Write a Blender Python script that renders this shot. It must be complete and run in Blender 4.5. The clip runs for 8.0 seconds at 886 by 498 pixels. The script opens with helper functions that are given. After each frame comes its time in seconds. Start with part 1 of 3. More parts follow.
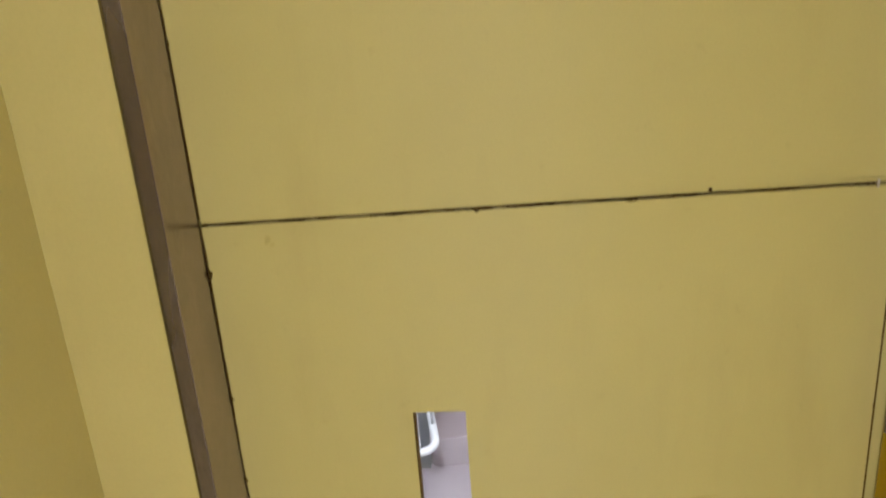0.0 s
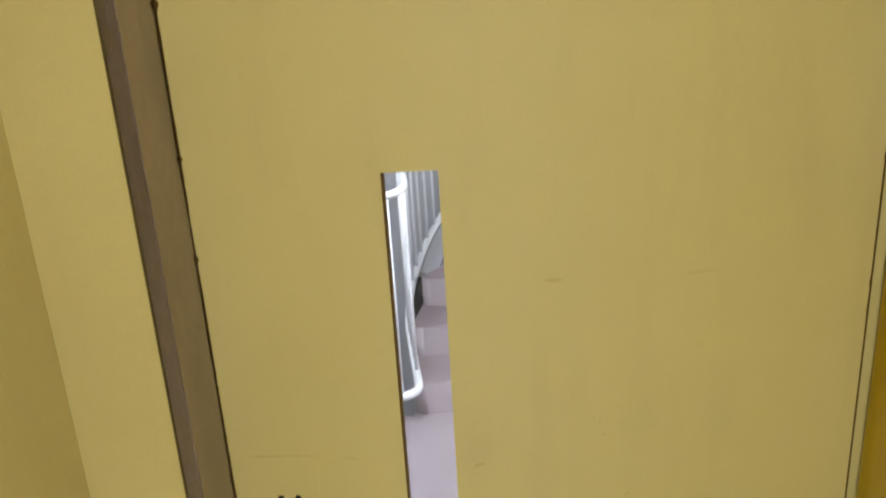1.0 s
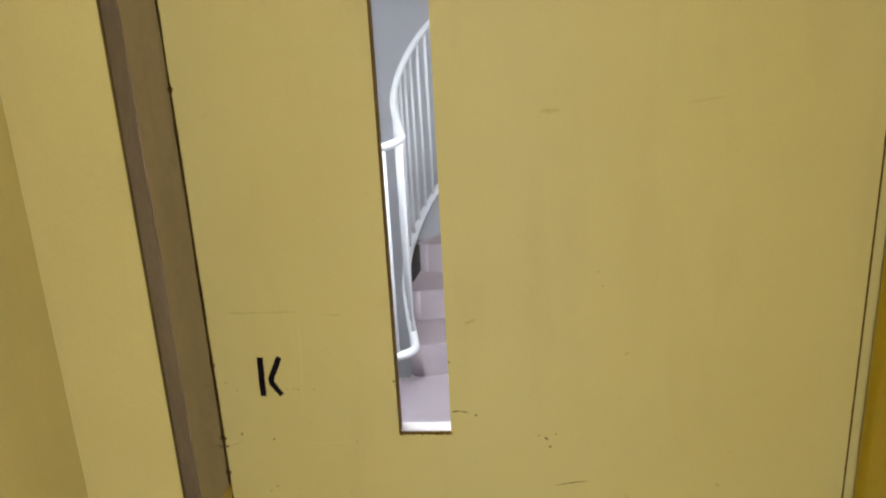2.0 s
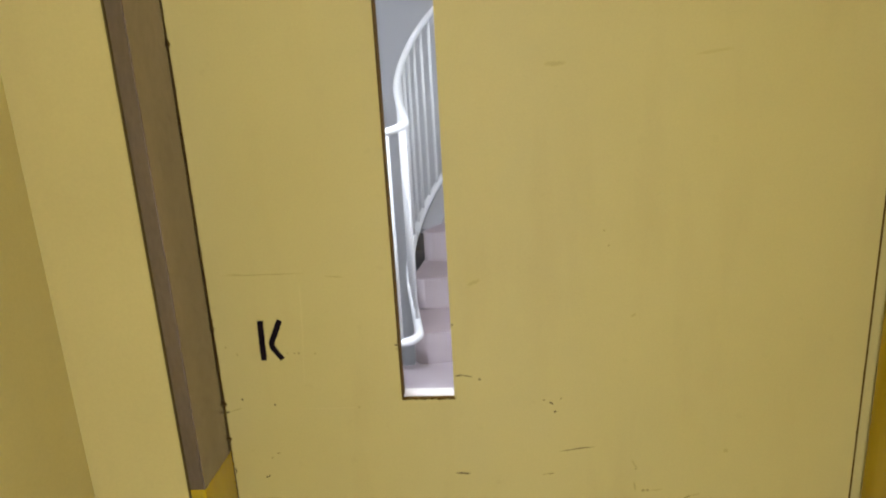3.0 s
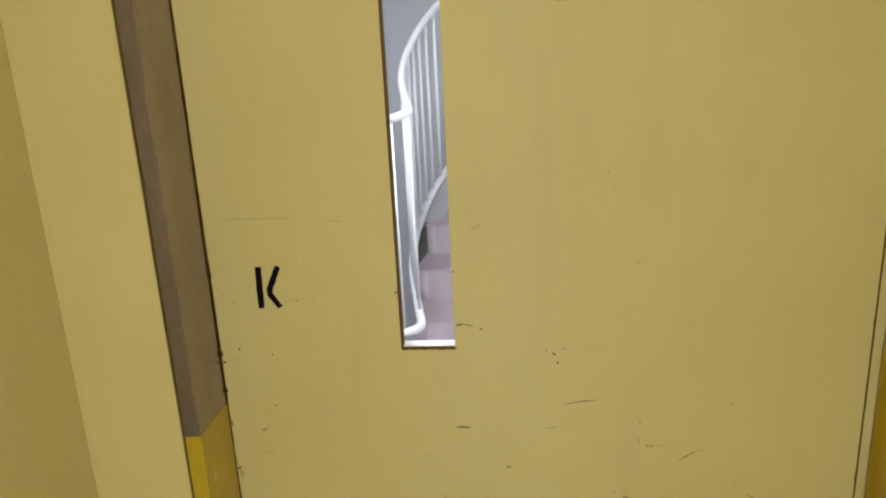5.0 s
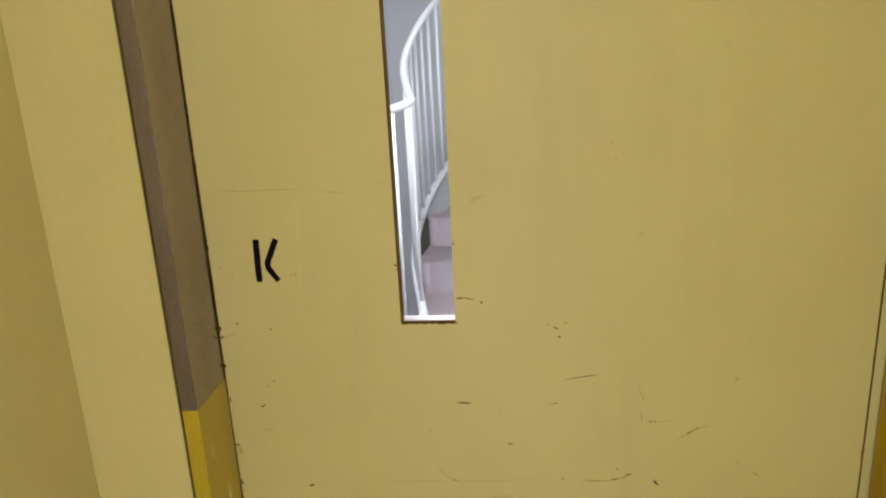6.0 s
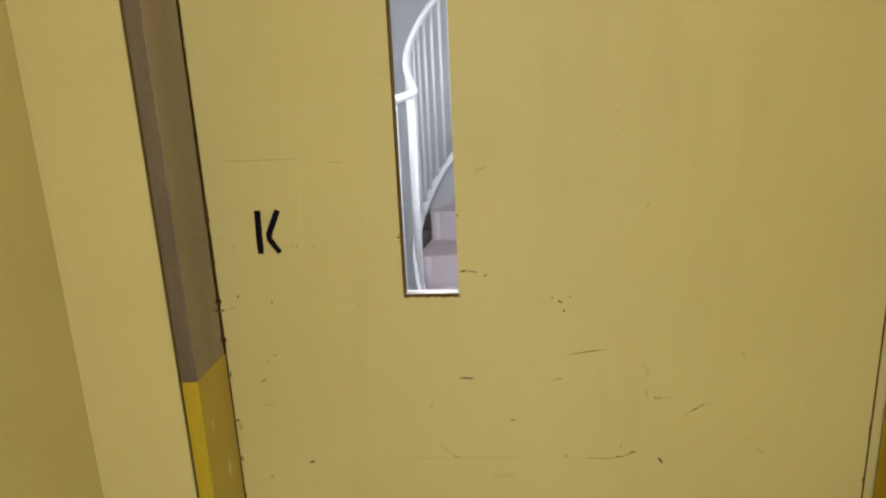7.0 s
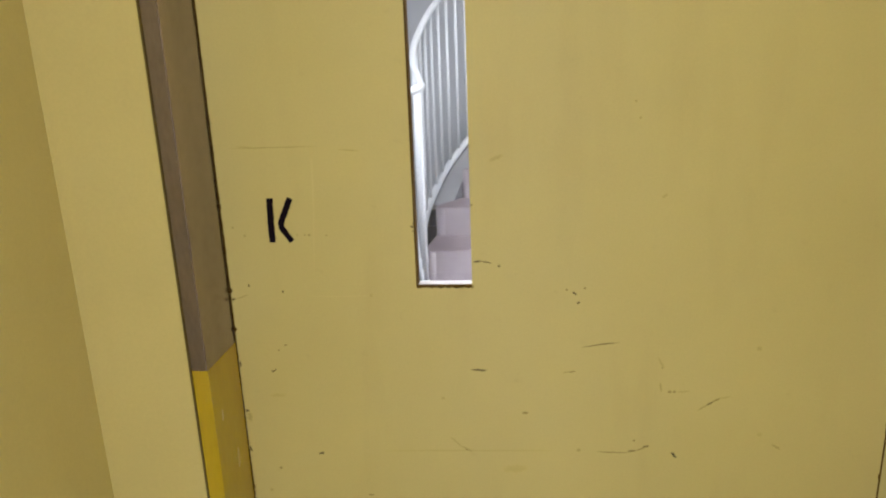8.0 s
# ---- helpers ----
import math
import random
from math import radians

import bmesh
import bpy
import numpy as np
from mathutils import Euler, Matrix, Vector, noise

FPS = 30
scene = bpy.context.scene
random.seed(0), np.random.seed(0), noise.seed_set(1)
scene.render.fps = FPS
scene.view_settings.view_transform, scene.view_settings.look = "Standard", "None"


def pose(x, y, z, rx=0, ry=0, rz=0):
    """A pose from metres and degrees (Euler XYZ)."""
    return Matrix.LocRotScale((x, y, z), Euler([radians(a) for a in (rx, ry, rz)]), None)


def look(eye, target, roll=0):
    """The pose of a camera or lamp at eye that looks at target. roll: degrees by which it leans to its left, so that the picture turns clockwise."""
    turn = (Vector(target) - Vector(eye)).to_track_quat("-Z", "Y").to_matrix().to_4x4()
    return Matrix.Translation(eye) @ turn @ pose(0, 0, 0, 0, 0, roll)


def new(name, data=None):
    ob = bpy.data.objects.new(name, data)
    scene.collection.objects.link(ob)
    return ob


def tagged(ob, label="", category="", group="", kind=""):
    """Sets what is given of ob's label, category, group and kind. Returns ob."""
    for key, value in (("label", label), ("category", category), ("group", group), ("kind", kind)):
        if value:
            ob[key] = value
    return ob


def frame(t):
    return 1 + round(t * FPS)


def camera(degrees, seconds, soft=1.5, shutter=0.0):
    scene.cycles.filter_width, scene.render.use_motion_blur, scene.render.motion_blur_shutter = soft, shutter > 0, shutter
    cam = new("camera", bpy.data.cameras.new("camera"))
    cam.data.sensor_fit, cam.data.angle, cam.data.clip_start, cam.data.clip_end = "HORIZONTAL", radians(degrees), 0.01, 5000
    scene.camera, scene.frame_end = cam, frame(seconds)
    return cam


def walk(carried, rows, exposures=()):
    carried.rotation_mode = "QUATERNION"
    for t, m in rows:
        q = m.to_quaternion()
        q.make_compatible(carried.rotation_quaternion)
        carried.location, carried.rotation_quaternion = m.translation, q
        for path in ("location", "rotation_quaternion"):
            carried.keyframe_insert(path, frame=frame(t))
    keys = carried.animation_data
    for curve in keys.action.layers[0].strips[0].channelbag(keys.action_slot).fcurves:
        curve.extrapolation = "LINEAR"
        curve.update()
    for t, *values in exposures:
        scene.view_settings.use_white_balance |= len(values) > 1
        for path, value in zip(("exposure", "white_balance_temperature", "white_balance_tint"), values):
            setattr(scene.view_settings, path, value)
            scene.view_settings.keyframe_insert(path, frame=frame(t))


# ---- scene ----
cam = camera(66.0, 8.0, soft=2.1, shutter=0.35)
PATH = [
    (0, (0.13, -0.836, 1.956), (-0.034, 1.073, 1.381), -4.3),
    (0.2, (0.123, -0.841, 1.896), (-0.019, 1.066, 1.313), -4.1),
    (0.5, (0.136, -0.846, 1.788), (-0.017, 1.067, 1.224), -3.9),
    (0.8, (0.131, -0.855, 1.667), (-0.003, 1.07, 1.142), -3.8),
    (1, (0.133, -0.847, 1.608), (-0.004, 1.072, 1.06), -3.5),
    (1.3, (0.135, -0.849, 1.52), (-0.002, 1.073, 0.987), -3.5),
    (1.5, (0.134, -0.848, 1.477), (0.001, 1.072, 0.935), -3.1),
    (1.8, (0.138, -0.852, 1.409), (0.004, 1.073, 0.88), -3.4),
    (2, (0.136, -0.852, 1.384), (-0.003, 1.07, 0.85), -3.0),
    (2.2, (0.138, -0.847, 1.368), (-0.009, 1.069, 0.828), -2.9),
    (3.3, (0.135, -0.853, 1.32), (-0.019, 1.066, 0.78), -3.3),
    (3.5, (0.136, -0.855, 1.31), (-0.02, 1.066, 0.774), -3.3),
    (4, (0.135, -0.855, 1.289), (-0.021, 1.067, 0.757), -3.1),
    (4.5, (0.135, -0.856, 1.271), (-0.023, 1.068, 0.746), -3.0),
    (5.8, (0.136, -0.856, 1.216), (-0.033, 1.07, 0.703), -2.6),
    (6, (0.137, -0.853, 1.211), (-0.035, 1.071, 0.691), -2.9),
    (6.5, (0.134, -0.853, 1.192), (-0.038, 1.071, 0.673), -2.8),
    (7, (0.132, -0.853, 1.172), (-0.043, 1.071, 0.655), -2.6),
    (7.5, (0.128, -0.85, 1.157), (-0.049, 1.074, 0.64), -2.1),
    (8, (0.116, -0.848, 1.16), (-0.065, 1.074, 0.638), -2.1),
]
walk(cam, [(t, look(eye, target, roll)) for t, eye, target, roll in PATH],
     [(0, -0.06), (0.5, -0.05), (1.0, -0.03), (2.0, 0.0), (8.0, 0.04)])

# ---- light ----
world = bpy.data.worlds.new("sky")
scene.world = world
world.use_nodes = True
wn = world.node_tree
sky = wn.nodes.new("ShaderNodeTexSky")
sky.sky_type = "NISHITA"
sky.sun_disc = False
sky.sun_elevation = radians(40)
sky.sun_rotation = radians(110)
wn.nodes["Background"].inputs["Strength"].default_value = 0.1
wn.links.new(sky.outputs["Color"], wn.nodes["Background"].inputs["Color"])

# daylight for the landing, through a window added out of view
daylight = bpy.data.lights.new("added_daylight", "AREA")
daylight.shape, daylight.size, daylight.size_y = "RECTANGLE", 1.5, 1.3
daylight.energy, daylight.color = 35, (0.90, 0.94, 1.0)
new("added_daylight", daylight).matrix_world = look((1.78, 1.15, 1.75), (0.0, 1.15, 1.2))

CAR_LIGHT, CAR_CEILING_LIGHT = 8.0, 5.4
LANDING_LIGHT = 42.0


# ---- materials ----
def material(name):
    m = bpy.data.materials.new(name)
    m.use_nodes = True
    return m, m.node_tree.nodes, m.node_tree.links, m.node_tree.nodes["Principled BSDF"]


def noise_tex(nodes, links, scale, detail=4.0, stretch=(1, 1, 1), rough=0.55):
    co = nodes.new("ShaderNodeTexCoord")
    mp = nodes.new("ShaderNodeMapping")
    mp.inputs["Scale"].default_value = stretch
    links.new(co.outputs["Object"], mp.inputs["Vector"])
    n = nodes.new("ShaderNodeTexNoise")
    n.inputs["Scale"].default_value, n.inputs["Detail"].default_value = scale, detail
    n.inputs["Roughness"].default_value = rough
    links.new(mp.outputs["Vector"], n.inputs["Vector"])
    return n.outputs["Fac"]


def ramp(nodes, links, fac, lo, hi, c0, c1):
    r = nodes.new("ShaderNodeValToRGB")
    r.color_ramp.elements[0].position, r.color_ramp.elements[1].position = lo, hi
    r.color_ramp.elements[0].color, r.color_ramp.elements[1].color = (*c0, 1), (*c1, 1)
    links.new(fac, r.inputs["Fac"])
    return r.outputs["Color"]


def multiply(nodes, links, a, b, amount=1.0):
    x = nodes.new("ShaderNodeMix")
    x.data_type, x.blend_type = "RGBA", "MULTIPLY"
    x.inputs["Factor"].default_value = amount
    links.new(a, x.inputs["A"])
    links.new(b, x.inputs["B"])
    return x.outputs["Result"]


def bump(nodes, links, bsdf, fac, strength, distance):
    b = nodes.new("ShaderNodeBump")
    b.inputs["Strength"].default_value, b.inputs["Distance"].default_value = strength, distance
    links.new(fac, b.inputs["Height"])
    links.new(b.outputs["Normal"], bsdf.inputs["Normal"])


def surface(name, c0, c1, scale=6.0, rough=(0.4, 0.55), metal=0.0, stretch=(1, 1, 1), fine=180.0, relief=0.08, stain=0.12, depth=0.001, coat=0.0, grime=0.0):
    """Two scales of colour variation, a roughness that wanders and a fine relief."""
    m, nodes, links, bsdf = material(name)
    big = noise_tex(nodes, links, scale, 5.0, stretch)
    small = noise_tex(nodes, links, fine, 3.0, stretch)
    col = ramp(nodes, links, big, 0.3, 0.7, c0, c1)
    grain = ramp(nodes, links, small, 0.25, 0.75, (1 - stain,) * 3, (1, 1, 1))
    col = multiply(nodes, links, col, grain)
    if grime:
        run = noise_tex(nodes, links, 11.0, 4.0, (1, 1, 0.22))
        spot = noise_tex(nodes, links, 34.0, 3.0)
        col = multiply(nodes, links, col, ramp(nodes, links, run, 0.54, 0.78, (1, 1, 1), (1 - grime, 1 - 1.35 * grime, 1 - 1.3 * grime)))
        col = multiply(nodes, links, col, ramp(nodes, links, spot, 0.66, 0.80, (1, 1, 1), (1 - grime, 1 - 1.2 * grime, 1 - 1.2 * grime)))
    links.new(col, bsdf.inputs["Base Color"])
    r = nodes.new("ShaderNodeMapRange")
    r.inputs["To Min"].default_value, r.inputs["To Max"].default_value = rough
    links.new(big, r.inputs["Value"])
    links.new(r.outputs["Result"], bsdf.inputs["Roughness"])
    bsdf.inputs["Metallic"].default_value = metal
    bsdf.inputs["Coat Weight"].default_value = coat
    bump(nodes, links, bsdf, small, relief, depth)
    return m


def plain(name, c, rough=0.5, metal=0.0, gloss=0.5):
    m, nodes, links, bsdf = material(name)
    f = noise_tex(nodes, links, 60.0)
    links.new(ramp(nodes, links, f, 0.3, 0.7, tuple(v * 0.86 for v in c), c), bsdf.inputs["Base Color"])
    bsdf.inputs["Roughness"].default_value, bsdf.inputs["Metallic"].default_value = rough, metal
    bsdf.inputs["Specular IOR Level"].default_value = gloss
    return m


def door_paint(name):
    return surface(name, (0.565, 0.488, 0.193), (0.60, 0.522, 0.212), 3.5, (0.42, 0.55), fine=320, relief=0.05, stain=0.05, depth=0.0004, grime=0.07)


def smear(name, c, full=1.0):
    """Dirt or worn paint on the door that thins out into the clean paint towards the rim of its mark."""
    m = door_paint(name)
    nodes, links = m.node_tree.nodes, m.node_tree.links
    base = nodes["Principled BSDF"].inputs["Base Color"]
    clean = base.links[0].from_socket
    at = nodes.new("ShaderNodeAttribute")
    at.attribute_name = "wear"
    speck = ramp(nodes, links, noise_tex(nodes, links, 700.0, 3.0), 0.3, 0.55, (0.7 * full,) * 3, (full,) * 3)
    both = nodes.new("ShaderNodeMath")
    both.operation = "MULTIPLY"
    links.new(at.outputs["Fac"], both.inputs[0])
    links.new(speck, both.inputs[1])
    x = nodes.new("ShaderNodeMix")
    x.data_type = "RGBA"
    x.inputs["B"].default_value = (*c, 1)
    links.new(both.outputs[0], x.inputs["Factor"])
    links.new(clean, x.inputs["A"])
    links.new(x.outputs["Result"], base)
    nodes["Principled BSDF"].inputs["Specular IOR Level"].default_value = 0.25
    return m


M_DOOR = door_paint("yellow_lacquer")
M_CAR = surface("yellow_laminate", (0.59, 0.508, 0.215), (0.625, 0.54, 0.232), 4.0, (0.4, 0.5), fine=260, relief=0.04, stain=0.05, depth=0.0004, grime=0.035)
# Laminate edge, darkened to include the shade of the gap beside it.
M_EDGE = plain("laminate_edge", (0.16, 0.118, 0.042), 0.7, 0.0, 0.2)
M_STEEL = surface("brushed_steel", (0.285, 0.242, 0.255), (0.45, 0.38, 0.392), 6.0, (0.2, 0.3), metal=1.0, stretch=(1, 1, 0.35), grime=0.15, fine=240, relief=0.06, stain=0.16, depth=0.0004)
M_STEEL_REFL = surface("steel_dark_reflection", (0.185, 0.155, 0.153), (0.315, 0.264, 0.245), 4.0, (0.22, 0.34), metal=1.0, stretch=(1, 1, 0.3), grime=0.2, fine=240, relief=0.06, stain=0.16, depth=0.0004)
M_STRIPE = surface("bright_yellow_paint", (0.40, 0.245, 0.007), (0.52, 0.39, 0.013), 9.0, (0.2, 0.32), coat=0.3, stretch=(1, 1, 0.2), fine=200, relief=0.06, stain=0.10, depth=0.0005)
M_DARK = plain("dark_rubber_and_gap_shade", (0.105, 0.06, 0.013), 0.9, 0.0, 0.08)
M_BLACK = plain("black_marker", (0.006, 0.003, 0.008), 0.8, 0.0, 0.1)
M_SCUFF = smear("brown_scuff", (0.075, 0.05, 0.016), 1.0)
M_FAINT = smear("faint_scuff", (0.25, 0.19, 0.055), 0.85)
M_PALE = smear("pale_smear", (0.33, 0.265, 0.085), 0.6)
M_MID = smear("worn_scuff", (0.26, 0.20, 0.065), 0.8)
M_GHOST = smear("ghost_smear", (0.40, 0.325, 0.115), 0.25)
M_GHOST2 = smear("soft_smear", (0.36, 0.29, 0.10), 0.42)
M_RUB = smear("rubbed_line", (0.68, 0.60, 0.30), 0.4)
M_THIN = smear("thin_scuff", (0.13, 0.095, 0.03), 0.95)
M_GRIME = plain("brown_grime", (0.060, 0.033, 0.009), 0.85, 0.0, 0.15)
M_TAR = smear("dark_chip", (0.05, 0.03, 0.010))
M_INK = smear("black_spot", (0.012, 0.009, 0.008))
M_SILL = plain("white_bead", (0.58, 0.545, 0.545), 0.5)
M_RAIL = surface("white_gloss_paint", (0.77, 0.785, 0.805), (0.82, 0.83, 0.845), 8.0, (0.25, 0.38), fine=150, relief=0.05, stain=0.04, depth=0.0004)
M_WALL = surface("grey_wall_paint", (0.53, 0.54, 0.572), (0.575, 0.585, 0.617), 1.6, (0.7, 0.85), fine=140, relief=0.2, stain=0.06, depth=0.001)
M_STONE = surface("pink_stone", (0.41, 0.352, 0.385), (0.50, 0.437, 0.475), 9.0, (0.45, 0.65), fine=110, relief=0.08, stain=0.28, depth=0.0006)
M_SLAB = surface("pink_stone_slab", (0.335, 0.285, 0.312), (0.40, 0.345, 0.376), 7.0, (0.4, 0.6), fine=110, relief=0.08, stain=0.25, depth=0.0006)
M_TREAD = surface("darker_pink_stone", (0.29, 0.232, 0.252), (0.355, 0.288, 0.312), 9.0, (0.5, 0.7), fine=110, relief=0.08, stain=0.25, depth=0.0006)
M_STRING = surface("grey_string_paint", (0.32, 0.32, 0.345), (0.37, 0.37, 0.395), 3.0, (0.5, 0.7), fine=140, relief=0.15, stain=0.08)
M_HOLE = surface("dark_hole_shade", (0.05, 0.048, 0.055), (0.085, 0.08, 0.09), 12.0, (0.5, 0.65), fine=120, relief=0.1, stain=0.15)
M_CEIL = surface("white_ceiling_paint", (0.74, 0.73, 0.70), (0.8, 0.79, 0.76), 2.0, (0.7, 0.85), fine=120, relief=0.15, stain=0.05)
M_RUBBERFLOOR = surface("dark_lino", (0.10, 0.095, 0.09), (0.15, 0.14, 0.13), 7.0, (0.5, 0.7), fine=90, relief=0.1, stain=0.2)


def glass_material():
    m, nodes, links, bsdf = material("clear_glass")
    bsdf.inputs["Base Color"].default_value = (0.97, 0.98, 0.98, 1)
    bsdf.inputs["Transmission Weight"].default_value = 1.0
    bsdf.inputs["Roughness"].default_value = 0.0
    bsdf.inputs["IOR"].default_value = 1.45
    return m


def lamp_material(strength, tint=(1.0, 0.965, 0.915, 1)):
    m, nodes, links, bsdf = material("lamp_diffuser")
    bsdf.inputs["Base Color"].default_value = (0.85, 0.85, 0.82, 1)
    bsdf.inputs["Emission Color"].default_value = tint
    bsdf.inputs["Emission Strength"].default_value = strength
    return m


M_GLASS = glass_material()
M_LAMP = lamp_material(CAR_LIGHT)
M_CARLAMP = lamp_material(CAR_CEILING_LIGHT)
M_LANDLAMP = lamp_material(LANDING_LIGHT, (0.89, 0.935, 1.0, 1))


# ---- mesh helpers ----
def part(name, bm, mat, parent=None, label="", smooth=False):
    me = bpy.data.meshes.new(name)
    bmesh.ops.recalc_face_normals(bm, faces=bm.faces)
    for f in bm.faces:
        f.smooth = smooth
    bm.to_mesh(me)
    bm.free()
    me.materials.append(mat)
    ob = new(name, me)
    if parent:
        ob.parent = parent
    if label:
        tagged(ob, label)
    return ob


def thing(name, label, category, group="", kind=""):
    return tagged(new(name), label, category, group, kind)


def add_box(bm, x0, x1, y0, y1, z0, z1, bevel=0.0, seg=2):
    vs = [bm.verts.new((x, y, z)) for x in (x0, x1) for y in (y0, y1) for z in (z0, z1)]
    fs = [bm.faces.new([vs[i] for i in q]) for q in ((0, 1, 3, 2), (4, 6, 7, 5), (0, 4, 5, 1), (2, 3, 7, 6), (0, 2, 6, 4), (1, 5, 7, 3))]
    if bevel:
        es = list({e for f in fs for e in f.edges})
        bmesh.ops.bevel(bm, geom=es, offset=bevel, segments=seg, affect="EDGES", profile=0.5)
    return bm


def box(x0, x1, y0, y1, z0, z1, bevel=0.0):
    return add_box(bmesh.new(), x0, x1, y0, y1, z0, z1, bevel)


def prism(outline, z0, z1, bevel=0.0):
    """A plan outline raised from z0 to z1."""
    bm = bmesh.new()
    lo = [bm.verts.new((x, y, z0)) for x, y in outline]
    hi = [bm.verts.new((x, y, z1)) for x, y in outline]
    bm.faces.new(lo[::-1])
    top = bm.faces.new(hi)
    n = len(outline)
    for i in range(n):
        j = (i + 1) % n
        bm.faces.new((lo[i], lo[j], hi[j], hi[i]))
    if bevel:
        bmesh.ops.bevel(bm, geom=list(top.edges), offset=bevel, segments=2, affect="EDGES", profile=0.5)
    return bm


def tube(points, radius, sides=14):
    """A round pipe along the points, with closed ends."""
    bm = bmesh.new()
    pts = [Vector(p) for p in points]
    rings = []
    up = Vector((0.31, 0.17, 0.94)) if abs((pts[1] - pts[0]).normalized().z) < 0.8 else Vector((1, 0.1, 0))
    for i, p in enumerate(pts):
        d = (pts[min(i + 1, len(pts) - 1)] - pts[max(i - 1, 0)]).normalized()
        a = d.cross(up).normalized()
        b = d.cross(a).normalized()
        rings.append([bm.verts.new(p + radius * (math.cos(k * math.tau / sides) * a + math.sin(k * math.tau / sides) * b)) for k in range(sides)])
    for r, q in zip(rings, rings[1:]):
        for k in range(sides):
            bm.faces.new((r[k], r[(k + 1) % sides], q[(k + 1) % sides], q[k]))
    bm.faces.new(rings[0])
    bm.faces.new(rings[-1][::-1])
    return bm


def stroke(x, z, length, angle, width, bend=0.0, taper=0.4, rough=0.15, steps=10, y=-0.00014):
    """A thin mark lying on the door: a ribbon of wandering width, bent into a bow, worn away towards its rim."""
    bm = bmesh.new()
    wear = bm.verts.layers.float.new("wear")
    a = radians(angle)
    u, v = Vector((math.cos(a), 0, math.sin(a))), Vector((-math.sin(a), 0, math.cos(a)))
    last = None
    for i in range(steps + 1):
        t = i / steps
        w = width * 0.5 * (1 - (1 - taper) * abs(2 * t - 1) ** 2.5) * (1 + rough * random.uniform(-1, 1))
        c = Vector((x, y, z)) + u * (t - 0.5) * length + v * (bend * (1 - (2 * t - 1) ** 2) + width * rough * random.uniform(-0.4, 0.4))
        pair = [bm.verts.new(c + v * s * w + Vector((0, h, 0))) for s, h in ((-1, 0.00004), (-0.35, 0), (0.35, 0), (1, 0.00004))]
        for q, full in zip(pair, (0.0, 1.0, 1.0, 0.0)):
            q[wear] = full * min(1.0, 3.5 * min(t, 1 - t) + 0.15)
        if last:
            for k in range(3):
                bm.faces.new((last[k], last[k + 1], pair[k + 1], pair[k]))
        last = pair
    return bm


# ---- plan ----
DOOR_L, DOOR_R, DOOR_TOP = -0.2545, 0.6115, 1.7535      # landing door leaf
WIN_L, WIN_R, WIN_B, WIN_T = 0.0, 0.0725, 0.8795, 1.469  # its vision panel
CAR_L, CAR_R = -0.2565, 0.6275                         # car entrance
CAR_WALL_L, CAR_WALL_R = -0.409, 0.775
CAR_FRONT, CAR_REAR = -0.095, -1.42
SHAFT_LOW, SHAFT_TOP = -0.45, 2.78
STRIPE_TOP, STRIPE_TOP_R = 0.80, 1.42                  # where the bright yellow paint of the jambs ends

STRIP = 0.0205                                         # width of a jamb's front face
SAG = 0.0085                                           # the head joint rises to the right by this much a metre
FLOOR = -0.061                                         # landing floor

# ---- landing wall with the lift opening ----
lw = -1.75
part_wall = [
    ("wall_lift_left", box(lw, DOOR_L - 0.0045, 0.0, 0.044, SHAFT_LOW, SHAFT_TOP), M_DOOR),
    ("wall_lift_right", box(DOOR_R + 0.0048, 1.75, 0.008, 0.044, SHAFT_LOW, SHAFT_TOP), M_DOOR),
    ("wall_stop_left", box(lw, DOOR_L + 0.018, 0.0465, 0.2, SHAFT_LOW, SHAFT_TOP + 0.4), M_WALL),
    ("wall_stop_right", box(DOOR_R - 0.018, 1.75, 0.0465, 0.2, SHAFT_LOW, SHAFT_TOP + 0.4), M_WALL),
    ("wall_stop_head", box(DOOR_L + 0.018, DOOR_R - 0.018, 0.0465, 0.2, DOOR_TOP - 0.015, SHAFT_TOP + 0.4), M_WALL),
    ("door_threshold", box(DOOR_L, DOOR_R, 0.0, 0.2, SHAFT_LOW, FLOOR - 0.004), M_DOOR),
]
for nm, bm, mt in part_wall:
    tagged(part(nm, bm, mt), "painted wall beside the lift door", "wall", kind="structure")


